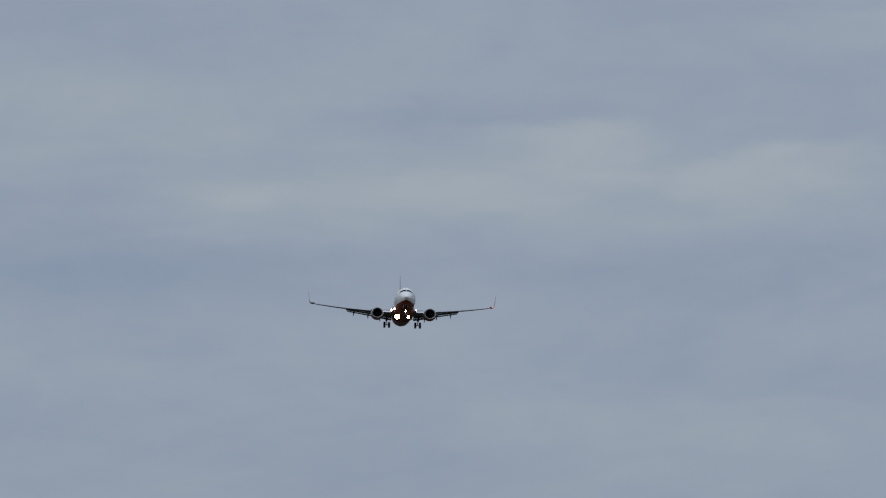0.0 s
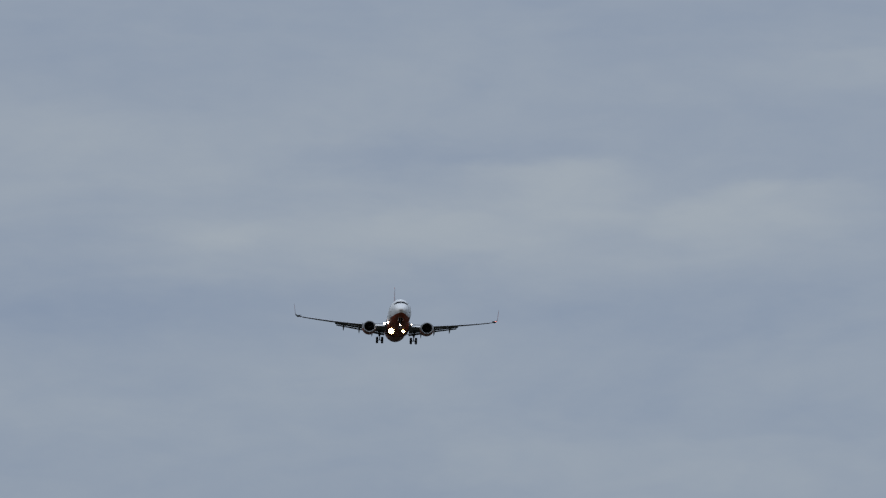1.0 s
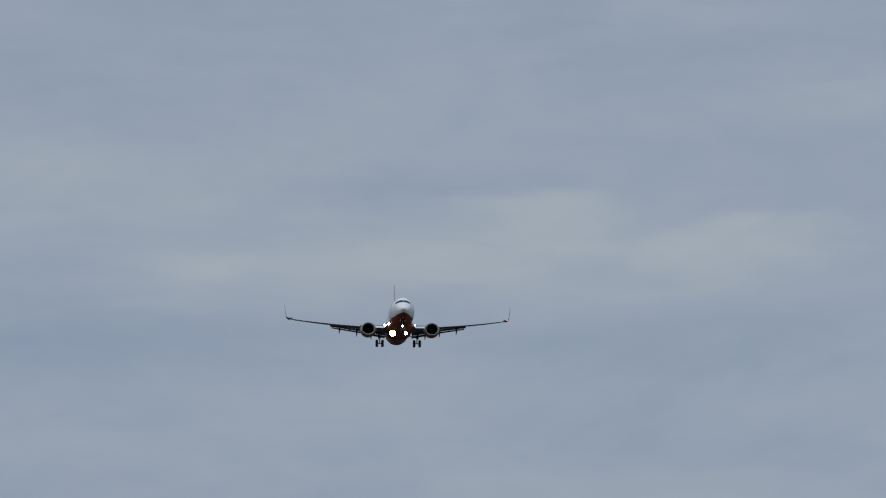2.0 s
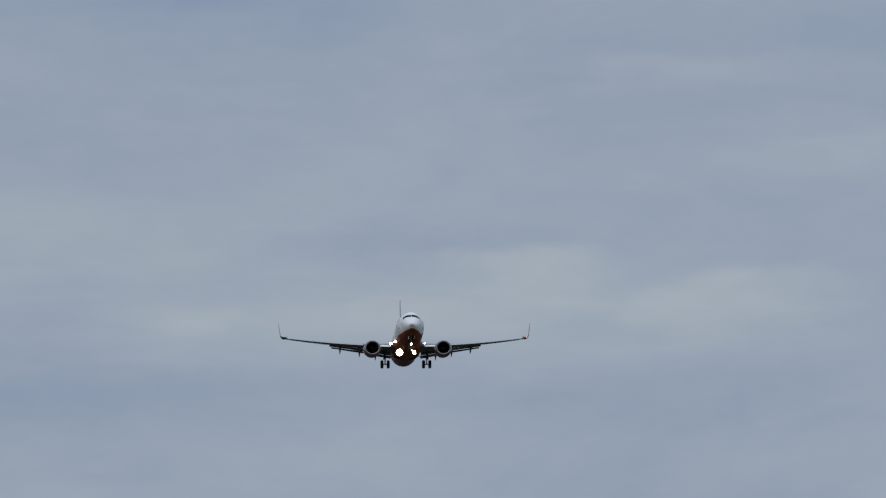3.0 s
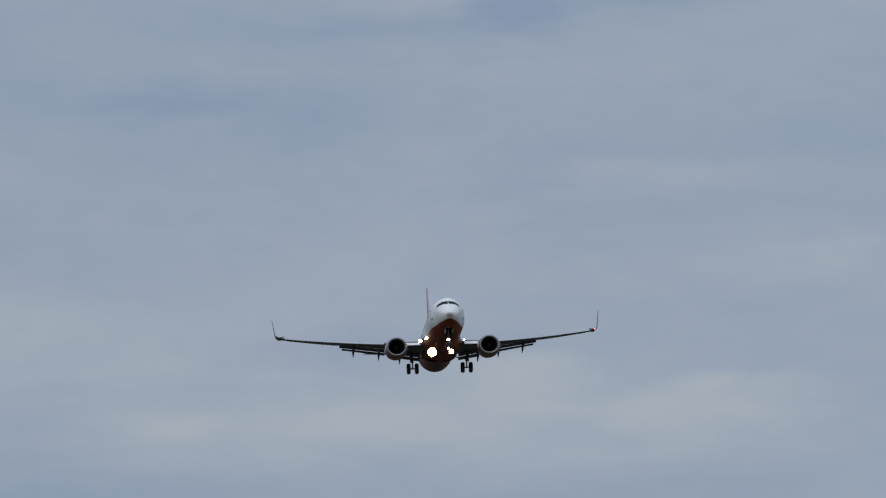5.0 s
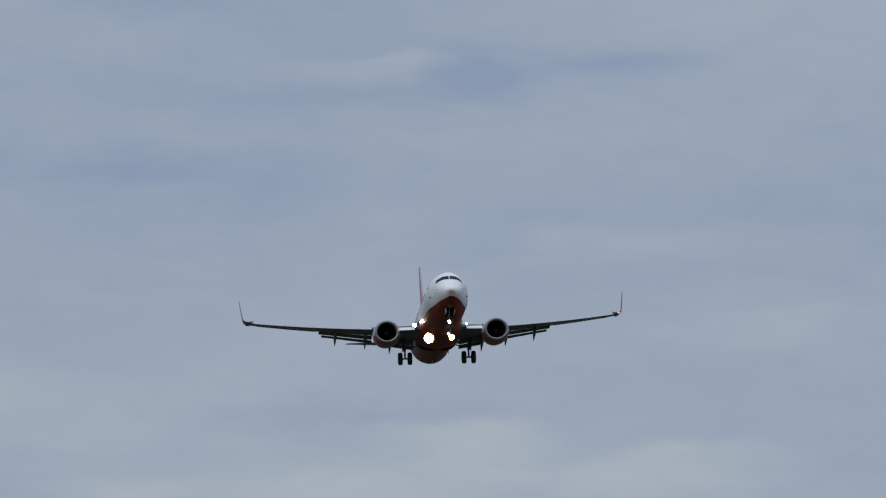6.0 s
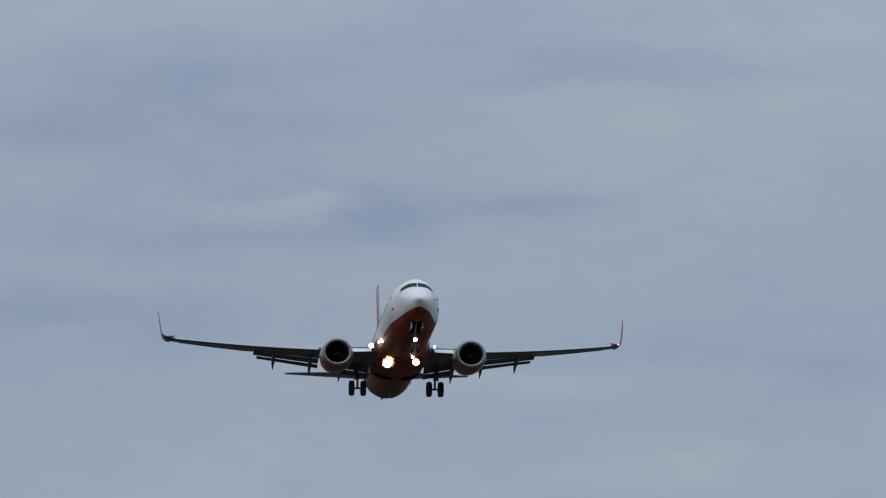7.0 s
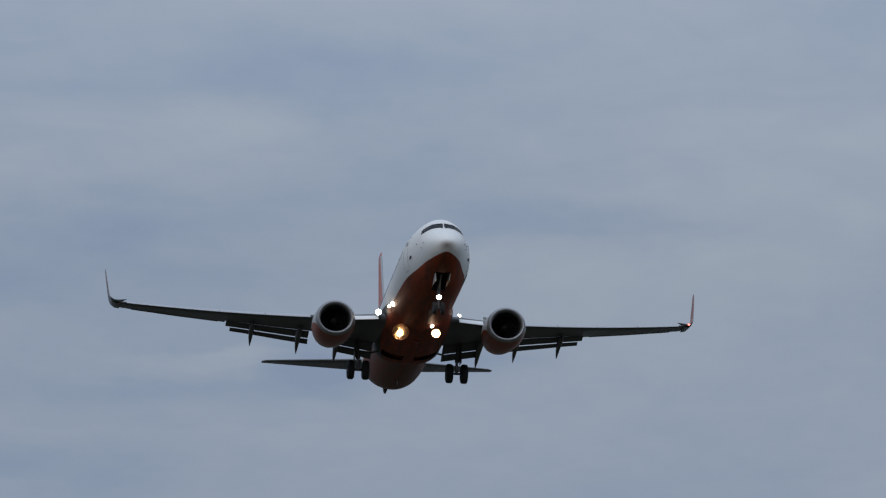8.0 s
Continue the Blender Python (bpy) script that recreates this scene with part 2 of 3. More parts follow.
GRASS = material("grass", (0.027, 0.030, 0.016), 0.9, grain=2.5, vary=0.3, bump=0.6, second=grass_tint)


# ---- mesh helpers ----
def part(name, bm, mat, parent=None, label="", sharp=38):
    mesh = bpy.data.meshes.new(name)
    bmesh.ops.recalc_face_normals(bm, faces=bm.faces[:])
    bm.to_mesh(mesh)
    bm.free()
    mesh.materials.append(mat)
    mesh.polygons.foreach_set("use_smooth", [True] * len(mesh.polygons))
    mesh.set_sharp_from_angle(angle=radians(sharp))
    ob = new(name, mesh)
    ob.parent = parent
    return tagged(ob, label)


def loft(rings, caps=True, closed=True, skip=None):
    """A skin over rings of equally many points."""
    bm = bmesh.new()
    vs = [[bm.verts.new(p) for p in ring] for ring in rings]
    n = len(rings[0])
    for a, b in zip(vs, vs[1:]):
        for i in range(n if closed else n - 1):
            j = (i + 1) % n
            quad = (a[i], a[j], b[j], b[i])
            if skip and skip(sum((q.co for q in quad), Vector()) / 4):
                continue
            bm.faces.new(quad)
    if caps:
        bm.faces.new(vs[0])
        bm.faces.new(vs[-1])
    return bm


def box(bm, x0, x1, y0, y1, z0, z1, m=None):
    m = m or Matrix.Identity(4)
    v = [bm.verts.new(m @ Vector((x, y, z))) for x in (x0, x1) for y in (y0, y1) for z in (z0, z1)]
    for f in ((0, 1, 3, 2), (4, 6, 7, 5), (0, 4, 5, 1), (2, 3, 7, 6), (0, 2, 6, 4), (1, 5, 7, 3)):
        bm.faces.new([v[i] for i in f])
    return bm


def tube(path, radius, n=12):
    """A rod along points; radius a number or one for each point."""
    path = [Vector(p) for p in path]
    radii = radius if isinstance(radius, (list, tuple)) else [radius] * len(path)
    rings = []
    for i, p in enumerate(path):
        way = (path[min(i + 1, len(path) - 1)] - path[max(i - 1, 0)]).normalized()
        side = way.cross(Vector((0, 0, 1)) if abs(way.z) < 0.9 else Vector((0, 1, 0))).normalized()
        up = side.cross(way)
        rings.append([p + (side * math.cos(a) + up * math.sin(a)) * radii[i] for a in (2 * math.pi * k / n for k in range(n))])
    return loft(rings)


def lathe(profile, centre, axis="y", n=40, squash=None, caps=False):
    """Profile of (along, radius) turned about an axis through centre."""
    c, rings = Vector(centre), []
    for along, r in profile:
        ring = []
        for k in range(n):
            a = 2 * math.pi * k / n
            p, q = r * math.cos(a), r * math.sin(a)
            if squash:
                p, q = squash(p, q, along)
            ring.append(c + (Vector((p, along, q)) if axis == "y" else Vector((along, p, q))))
        rings.append(ring)
    return loft(rings, caps=caps)


def smooth(xs, ys, x):
    """Monotone cubic through stations."""
    if x <= xs[0]:
        return ys[0]
    if x >= xs[-1]:
        return ys[-1]
    i = max(k for k in range(len(xs)) if xs[k] <= x)
    i = min(i, len(xs) - 2)
    slope = [(ys[k + 1] - ys[k]) / (xs[k + 1] - xs[k]) for k in range(len(xs) - 1)]

    def tangent(k):
        if k == 0:
            return slope[0]
        if k == len(xs) - 1:
            return slope[-1]
        a, b = slope[k - 1], slope[k]
        return 0.0 if a * b <= 0 else 2 * a * b / (a + b)
    h = xs[i + 1] - xs[i]
    s = (x - xs[i]) / h
    return ((1 + 2 * s) * (1 - s) ** 2 * ys[i] + s * (1 - s) ** 2 * h * tangent(i)
            + s * s * (3 - 2 * s) * ys[i + 1] + s * s * (s - 1) * h * tangent(i + 1))


# ---- ground ----
def build_ground():
    bm = bmesh.new()
    for x in range(-2, 2):
        for y in range(-2, 2):
            v = [bm.verts.new((2400 * (x + i), 2400 * (y + j), 0)) for i, j in ((0, 0), (1, 0), (1, 1), (0, 1))]
            bm.faces.new(v)
    bmesh.ops.remove_doubles(bm, verts=bm.verts[:], dist=0.1)
    ob = part("ground", bm, GRASS)
    tagged(ob, "flat airfield grass reaching to the horizon", "ground", kind="structure")


build_ground()

# ---- the airliner: nose at the origin, tail along +y, its right wing towards -x ----
ST = [0.0, 0.06, 0.2, 0.5, 0.9, 1.4, 1.9, 2.7, 3.5, 4.5, 6.0, 8.0, 25.5, 27.5, 30.0, 33.0, 36.0, 38.0]
TOP = [-0.50, -0.34, -0.18, 0.05, 0.29, 0.54, 0.82, 1.44, 1.71, 1.83, 1.88, 1.88, 1.88, 1.88, 1.85, 1.76, 1.56, 1.35]
BOT = [-0.54, -0.68, -0.84, -1.05, -1.26, -1.46, -1.62, -1.81, -1.95, -2.05, -2.11, -2.13, -2.13, -2.06, -1.52, -0.60, 0.40, 0.85]
WID = [0.02, 0.21, 0.39, 0.64, 0.84, 1.00, 1.13, 1.30, 1.48, 1.70, 1.86, 1.88, 1.88, 1.87, 1.70, 1.28, 0.68, 0.30]
MID = [-0.52, -0.50, -0.48, -0.44, -0.38, -0.30, -0.22, -0.11, -0.05, 0.0, 0.0, 0.0, 0.0, 0.03, 0.25, 0.62, 1.0, 1.10]


def section(y):
    return [smooth(ST, s, y) for s in (TOP, BOT, WID, MID)]


def skin_y(x, z):
    """Where the nose's skin stands at x, z."""
    lo, hi = 0.0, 6.0
    for _ in range(40):
        y = (lo + hi) / 2
        top, bot, w, mid = section(y)
        h = top - mid if z > mid else mid - bot
        if (x / w) ** 2 + ((z - mid) / h) ** 2 < 1:
            hi = y
        else:
            lo = y
    return hi


def skin_x(y, z):
    top, bot, w, mid = section(y)
    h = top - mid if z > mid else mid - bot
    return w * math.sqrt(max(0.0, 1 - ((z - mid) / h) ** 2))


def in_nose_bay(c):
    return 2.0 < c.y < 4.35 and abs(c.x) < 0.36 and c.z < -1.2


def in_main_bay(c):
    return 18.8 < c.y < 19.7 and 0.30 < abs(c.x) < 1.55 and c.z < -1.45


def build_fuselage(plane):
    ys = [0.0, 0.03, 0.06, 0.1, 0.15, 0.2, 0.28, 0.38, 0.5, 0.65, 0.8] + [0.95 + 0.15 * k for k in range(24)]
    ys += [4.6, 5.0, 5.5, 6.0] + [6.8 + 0.8 * k for k in range(22)] + [24.5 + 0.5 * k for k in range(28)]
    n, rings = 72, []
    for y in ys:
        top, bot, w, mid = section(y)
        ring = []
        for k in range(n):
            a = 2 * math.pi * (k + 0.5) / n
            c, s = math.cos(a), math.sin(a)
            ring.append((w * c, y, mid + (top - mid if s > 0 else mid - bot) * s))
        rings.append(ring)
    fuselage = part("fuselage", loft(rings, skip=lambda c: in_nose_bay(c) or in_main_bay(c)), FUSELAGE, plane, "white upper body over an orange belly")
    # nose wheel bay, open below
    rings = [[(-0.37, y, low), (-0.37, y, low + 0.75), (0.37, y, low + 0.75), (0.37, y, low)] for y, low in ((2.0, -1.60), (4.38, -1.99))]
    bm = loft(rings)
    bm.normal_update()
    bmesh.ops.delete(bm, geom=[f for f in bm.faces if abs(f.normal.z) > 0.9 and f.calc_center_median().z < -1.6], context="FACES")
    part("wheel_bay", bm, DARK, fuselage, "dark open nose wheel bay")
    for s in (-1, 1):
        bm = box(bmesh.new(), -0.015, 0.015, 2.1, 4.2, -0.36, 0.0, pose(s * 0.39, 0, -1.78, 3, s * 6, 0))
        part("gear_door", bm, DOOR, fuselage, "small pale grey nose gear door hanging open")
    # windscreen panes, each laid on the skin
    panes = [((0.05, 0.87), (0.60, 0.81), (0.57, 1.12), (0.05, 1.17)), ((0.63, 0.80), (0.95, 0.68), (0.90, 0.98), (0.60, 1.11)),
             ((0.975, 0.665), (1.14, 0.60), (1.08, 0.86), (0.925, 0.97))]
    seat = ((0.03, 0.85), (0.62, 0.785), (0.585, 1.14), (0.03, 1.195)), ((0.61, 0.79), (1.16, 0.575), (1.09, 0.885), (0.575, 1.14))
    for s in (-1, 1):
        for quad in (*seat, *panes):
            lift = 0.004 if quad in seat else 0.012
            bm = bmesh.new()
            grid, m = [], 10
            for i in range(m + 1):
                row = []
                for j in range(m + 1):
                    p, q = i / m, j / m
                    (ax, az), (bx, bz), (cx, cz), (ex, ez) = quad
                    x = (ax * (1 - p) + bx * p) * (1 - q) + (ex * (1 - p) + cx * p) * q
                    z = (az * (1 - p) + bz * p) * (1 - q) + (ez * (1 - p) + cz * p) * q
                    row.append(bm.verts.new((s * x * 1.004, skin_y(x, z) - lift, z + lift / 2)))
                grid.append(row)
            for i in range(m):
                for j in range(m):
                    bm.faces.new((grid[i][j], grid[i + 1][j], grid[i + 1][j + 1], grid[i][j + 1]))
            bmesh.ops.solidify(bm, geom=bm.faces[:], thickness=0.02)
            if quad in seat:
                part("windscreen_frame", bm, DARK, fuselage, "dark windscreen frame")
            else:
                part("windscreen_pane", bm, GLASS, fuselage, "dark glass windscreen pane")
    # cabin windows, doors and sensors on both sides
    for s in (-1, 1):
        window = None
        for k in range(46):
            y = 6.3 + 0.508 * k
            if window is None:
                bm = box(bmesh.new(), -0.02, 0.02, -0.13, 0.13, -0.18, 0.18)
                bmesh.ops.bevel(bm, geom=[e for e in bm.edges if abs(e.verts[0].co.x - e.verts[1].co.x) > 0.01], offset=0.09, segments=3, affect="EDGES")
                window = part("cabin_window", bm, GLASS, fuselage)
                ob = window
            else:
                ob = new("cabin_window", window.data)
                ob.parent = fuselage
            ob.matrix_local = pose(s * (skin_x(y, 0.42) - 0.016), y, 0.42, 0, -s * 13, 0)
        for y, w, h, z in ((4.9, 0.43, 0.92, 0.05), (31.3, 0.38, 0.85, 0.25), (16.9, 0.26, 0.48, 0.35), (17.9, 0.26, 0.48, 0.35)):
            loop = [(y - w, z - h), (y, z - h), (y + w, z - h)] + [(y + w, z - h + 2 * h * i / 8) for i in range(1, 8)]
            loop += [(y + w, z + h), (y, z + h), (y - w, z + h)] + [(y - w, z + h - 2 * h * i / 8) for i in range(1, 9)]
            bm = tube([(s * skin_x(yy, zz), yy, zz) for yy, zz in loop], 0.006, 6)
            part("door_seam" if h > 0.6 else "exit_seam", bm, STEEL, fuselage)
        for y, z in ((4.9, 0.62), (31.3, 0.80)):
            bm = lathe([(-0.03, 0.005), (-0.03, 0.11), (0.0, 0.13), (0.03, 0.13), (0.03, 0.005)], (0, 0, 0), axis="x", n=16)
            part("door_window", bm, GLASS, fuselage, "small round door window").matrix_local = pose(s * (skin_x(y, z) - 0.01), y, z, 0, -s * 18, 0)
        for k, w in enumerate((0.30, 0.30, 0.26, 0.14, 0.30)):
            y = 6.2 + 0.78 * k
            bm, rows = bmesh.new(), []
            for i in range(7):
                zz = 0.78 + 0.10 * i
                rows.append([bm.verts.new((s * (skin_x(yy, zz) + 0.005), yy, zz)) for yy in (y - w, y + w)])
            for a, c in zip(rows, rows[1:]):
                bm.faces.new((a[0], a[1], c[1], c[0]))
            bmesh.ops.solidify(bm, geom=bm.faces[:], thickness=0.008)
            part("lettering_bar", bm, RED, fuselage)
        for y, z in ((1.75, -0.12), (2.05, -0.32), (2.9, 0.1)):
            bm = tube([(s * skin_x(y, z), y, z), (s * (skin_x(y, z) + 0.06), y - 0.04, z), (s * (skin_x(y, z) + 0.07), y - 0.16, z)], 0.016, 8)
            part("pitot_probe", bm, STEEL, fuselage)
        bm = box(bmesh.new(), -0.03, 0.03, -0.22, 0.22, -0.05, 0.05, pose(s * (skin_x(4.0, -0.35) + 0.01), 4.0, -0.35))
        part("static_port", bm, DARK, fuselage)
    # wing-to-body fairing with the open main wheel bays
    ys = [11.6, 12.0, 12.6, 13.4, 14.4, 15.6, 17.0, 18.0, 18.8, 19.3, 19.8, 20.2, 20.5, 20.8, 21.1, 21.4, 21.7]
    rings = []
    for y in ys:
        f = min(1.0, (y - 11.4) / 4.0) * min(1.0, max(0.0, (21.7 - y) / 1.1))
        f = f * f * (3 - 2 * f)
        ring = []
        for k in range(41):
            a = math.pi + math.pi * k / 40
            c, s = math.cos(a), math.sin(a)
            e = 2 / (2.0 + 0.7 * f)
            ring.append(((1.68 + 0.36 * f) * math.copysign(abs(c) ** e, c), y, -0.55 + (1.50 + 0.17 * f) * math.copysign(abs(s) ** e, s)))
        ring += [(x * 0.9, y, -0.5) for x in (1.5, -1.5)]
        rings.append(ring)
    fairing = part("belly_fairing", loft(rings, skip=in_main_bay), FAIRING, plane, "orange fairing under the wing roots")
    for s in (-1, 1):
        brim = [(x, -0.52 - 1.67 * (1 - (x / 2.04) ** 2.7) ** (1 / 2.7)) for x in (0.02, 0.4, 0.7, 1.0, 1.25, 1.5, 1.74)]
        rings = [[(s * x, y, z) for x, z in brim + [(1.74, -1.15), (0.02, -1.15)]] for y in (17.98, 20.38)]
        bm = loft(rings, skip=lambda c: c.z < -1.48 and 0.05 < abs(c.x) < 1.73)
        part("wheel_bay", bm, DARK, fairing, "dark open main wheel bay")
    # dark patch laid on the skin low on the port side, and beacons
    bm, rows = bmesh.new(), []
    for i in range(5):
        zz = -1.25 + 0.13 * i
        rows.append([bm.verts.new((skin_x(yy, zz) + 0.006, yy, zz)) for yy in (5.3, 5.9, 6.5)])
    for a, c in zip(rows, rows[1:]):
        for i in range(2):
            bm.faces.new((a[i], a[i + 1], c[i + 1], c[i]))
    bmesh.ops.solidify(bm, geom=bm.faces[:], thickness=0.01)
    part("port_dark_patch", bm, DARK, fuselage, "dark patch low on the port side")
    for y, z, d in ((16.0, 1.86, 1), (15.2, -2.2, -1)):
        bm = lathe([(-0.12, 0.01), (-0.10, 0.06), (0.0, 0.09), (0.12, 0.06), (0.14, 0.01)], (0, y, z + 0.04 * d), n=14)
        part("beacon", bm, BEACON, fuselage, "red beacon lens")
    for y in (9.0, 13.2):
        v = [[(-0.03, y, 1.84), (0, y - 0.2, 1.84), (0.03, y, 1.84), (0, y + 0.2, 1.84)],
             [(-0.01, y + 0.18, 2.2), (0, y + 0.08, 2.2), (0.01, y + 0.18, 2.2), (0, y + 0.28, 2.2)]]
        part("blade_aerial", loft(v), WHITE, fuselage)
    # wipers at the foot of the front panes
    for s in (-1, 1):
        p, q = (0.06, 0.79), (0.44, 0.90)
        part("wiper", tube([(s * x, skin_y(x, z) - 0.03, z) for x, z in (p, q)], 0.012, 6), DARK, fuselage)
    # aerials, drain mast and tail skid below
    for y, z, h in ((8.2, -2.12, 0.30), (25.2, -2.08, 0.34)):
        v = [[(-t, y, z), (0, y - 0.22, z), (t, y, z), (0, y + 0.22, z)] for t in (0.03,)]
        v += [[(-0.012, y + 0.22, z - h), (0, y + 0.1, z - h), (0.012, y + 0.22, z - h), (0, y + 0.32, z - h)]]
        part("blade_aerial", loft(v), WING, fuselage)
    v = [[(1.15 + a, y, -1.78) for a, y in ((-0.04, 20.9), (0, 20.75), (0.04, 20.9), (0, 21.1))],
         [(1.17 + a, y, -2.32) for a, y in ((-0.02, 21.1), (0, 21.0), (0.02, 21.1), (0, 21.22))]]
    part("drain_mast", loft(v), DARK, fuselage, "small dark drain mast under the fairing's end")
    rings = []
    for f, w in ((0, 0.16), (0.4, 0.13), (0.8, 0.10), (1.0, 0.05)):
        rings.append([(sx * w, 32.4 + sy * (0.40 - 0.2 * f) + 0.12 * f, -0.62 - 0.55 * f) for sx, sy in ((-1, -1), (1, -1), (1, 1), (-1, 1))])
    part("tail_skid", loft(rings), DARK, fuselage, "dark tail skid")
    bm = lathe([(0, 0.30), (0.25, 0.24), (0.26, 0.17), (0.05, 0.16)], (0, 37.98, 1.10), n=20)
    part("exhaust_ring", bm, NOZZLE, fuselage)
    return fuselage


def foil(le, te, up, thick, flat=False):
    """One aerofoil ring from leading to trailing edge."""
    le, te, up = Vector(le), Vector(te), Vector(up).normalized()
    chord = te - le
    c, ring = chord.length, []
    steps = [1.0, 0.85, 0.65, 0.45, 0.28, 0.14, 0.05, 0.012, 0.0]

    def half(s):
        return 5 * thick * (0.2969 * math.sqrt(s) - 0.126 * s - 0.3516 * s * s + 0.2843 * s ** 3 - 0.1015 * s ** 4) + 0.002
    for s in steps:
        ring.append(le + chord * s + up * c * (half(s) + 0.015 * math.sin(math.pi * s)))
    for s in steps[::-1][1:]:
        ring.append(le + chord * s - up * c * (half(s) * 0.8 - 0.015 * math.sin(math.pi * s)))
    return ring


# wing plan, measured along x from the centre line
def wing_z(x):
    f = (x - 1.88) / 14.9
    return -1.16 + 0.105 * (x - 1.88) + 0.75 * f * f


def wing_le(x):
    if x < 4.83:
        return 13.55 + (x - 1.6) * (15.8 - 13.55) / 3.23
    return 15.8 + (x - 4.83) * 0.523


def wing_te(x):
    return 20.5 if x < 5.7 else 20.5 + (x - 5.7) * 0.286


def wing_point(x, f, drop=0.0, s=1):
    """A point of the wing at x, f of the chord, lowered by drop."""
    a, b = wing_le(x), wing_te(x)
    return Vector((s * x, a + (b - a) * f, wing_z(x) + (0.008 * min(x, 11.0) - 0.035) * (b - a) * f - drop))


def flap_share(x):
    """How far the flaps' own chord stretches along the wing's chord at x."""
    chord = wing_te(x) - wing_le(x)
    size = min(1.1, max(0.72, chord / 4.6))
    return size, 4.6 * size / chord


def build_wing(plane, s):
    rings = []
    for x in (1.2, 1.88, 2.6, 3.4, 4.2, 4.83, 5.7, 7.0, 8.5, 10.0, 10.48, 10.52, 12.5, 14.0, 15.4, 16.6):
        cut = 1 - 0.20 * flap_share(x)[1] if x < 10.5 else 1.0
        t = 0.135 - 0.03 * min(1, x / 8)
        rings.append(foil(wing_point(x, 0.035, 0.0, s), wing_point(x, cut, 0.05 if cut < 1 else 0, s), (0, 0, 1), t / cut))
    wing = part("wing", loft(rings), WING, plane, "wing in grey darkened for shade, with lowered flaps and upturned tip", sharp=50)
    # winglet: bends up out of the tip
    base = wing_point(16.6, 0.0, 0, s)
    rings = []
    for dx, dz, dy, chord, lean in ((0, 0, 0.0, 1.62, 0), (0.28, 0.06, 0.15, 1.50, 22), (0.50, 0.25, 0.36, 1.34, 50), (0.61, 0.54, 0.60, 1.18, 72),
                                    (0.68, 0.98, 0.92, 1.02, 81), (0.76, 1.60, 1.24, 0.82, 82), (0.83, 2.18, 1.58, 0.62, 82), (0.86, 2.42, 1.80, 0.36, 82)):
        le = base + Vector((s * dx, dy, dz))
        up = (-s * math.sin(radians(lean)), 0, math.cos(radians(lean)))
        rings.append(foil(le, le + Vector((0, chord, 0)), up, 0.085))
    winglet = part("winglet", loft(rings), WINGLET, wing, "upswept winglet, grey outside and orange inside", sharp=60)
    winglet.data.materials.append(WINGLET_INNER)
    for face in winglet.data.polygons:
        face.material_index = int(face.normal.x * s < -0.5)
    # dark pointed cover where the winglet joins the wing, and the position lamp in the tip's leading edge
    rings = []
    for dx, dz, w, h in ((-0.40, 0.20, 0.02, 0.015), (-0.20, 0.14, 0.10, 0.05), (0.02, 0.06, 0.22, 0.10), (0.22, 0.06, 0.25, 0.11), (0.42, 0.17, 0.20, 0.09), (0.54, 0.34, 0.10, 0.04)):
        c = base + Vector((s * dx, 0.18 + 0.3 * max(dx, 0), dz))
        rings.append([c + Vector((0, w * math.cos(a), h * math.sin(a))) for a in (2 * math.pi * k / 12 for k in range(12))])
    part("winglet_cover", loft(rings), DARK, wing, "dark cover at the winglet's root")
    bm = bmesh.new()
    bmesh.ops.create_uvsphere(bm, u_segments=12, v_segments=8, radius=1.0, matrix=Matrix.Translation(base + Vector((s * 0.24, -0.06, 0.07))) @ Matrix.Diagonal((0.08, 0.07, 0.05, 1)))
    part("position_lamp", bm, NAV_RED if s > 0 else NAV_GREEN, wing, "red position lamp" if s > 0 else "green position lamp")
    # slats drooped ahead of the leading edge, with a gap behind each
    for x0, x1 in ((5.95, 8.42), (8.44, 10.97), (10.99, 13.52), (13.54, 16.2)):
        rings = []
        for k in range(5):
            x = x0 + (x1 - x0) * k / 4
            c = wing_te(x) - wing_le(x)
            le = wing_point(x, -0.055, 0.025 * c, s)
            te = wing_point(x, 0.10, -0.04 * c - 0.01, s)
            rings.append(foil(le, te, (0, 0.35, 1), 0.22))
        part("slat", loft(rings), SLAT, wing, "bare metal slat, drooped")
    rings = []
    for k in range(5):
        x = 2.3 + 1.5 * k / 4
        rings.append(foil(wing_point(x, -0.05, 0.26, s), wing_point(x, 0.03, -0.08, s), (0, -0.8, 0.6), 0.10))
    part("krueger_flap", loft(rings), WHITE, wing, "white leading-edge flap")
    # slotted flaps in two pieces: fore and aft
    for x0, x1 in ((2.05, 4.15), (5.75, 10.45)):
        for name, f0, d0, f1, d1, th in (("fore_flap", 0.79, 0.10, 0.985, 0.34, 0.14), ("aft_flap", 0.98, 0.41, 1.08, 0.63, 0.14)):
            rings = []
            for k in range(6):
                x = x0 + (x1 - x0) * k / 5 - (0.25 if name == "aft_flap" and x0 > 5 and k == 5 else 0)
                size, mul = flap_share(x)
                p = wing_point(x, 1 - (1 - f0) * mul, d0 * size, s)
                q = wing_point(x, 1 + (f1 - 1) * mul, d1 * size, s)
                if x0 < 5:
                    p.z, q.z = p.z + 0.05, q.z + 0.02
                rings.append(foil(p, q, (0, 0.4, 1), th))
            part(name, loft(rings), FLAP, wing, "slotted flap in grey darkened for shade, lowered")
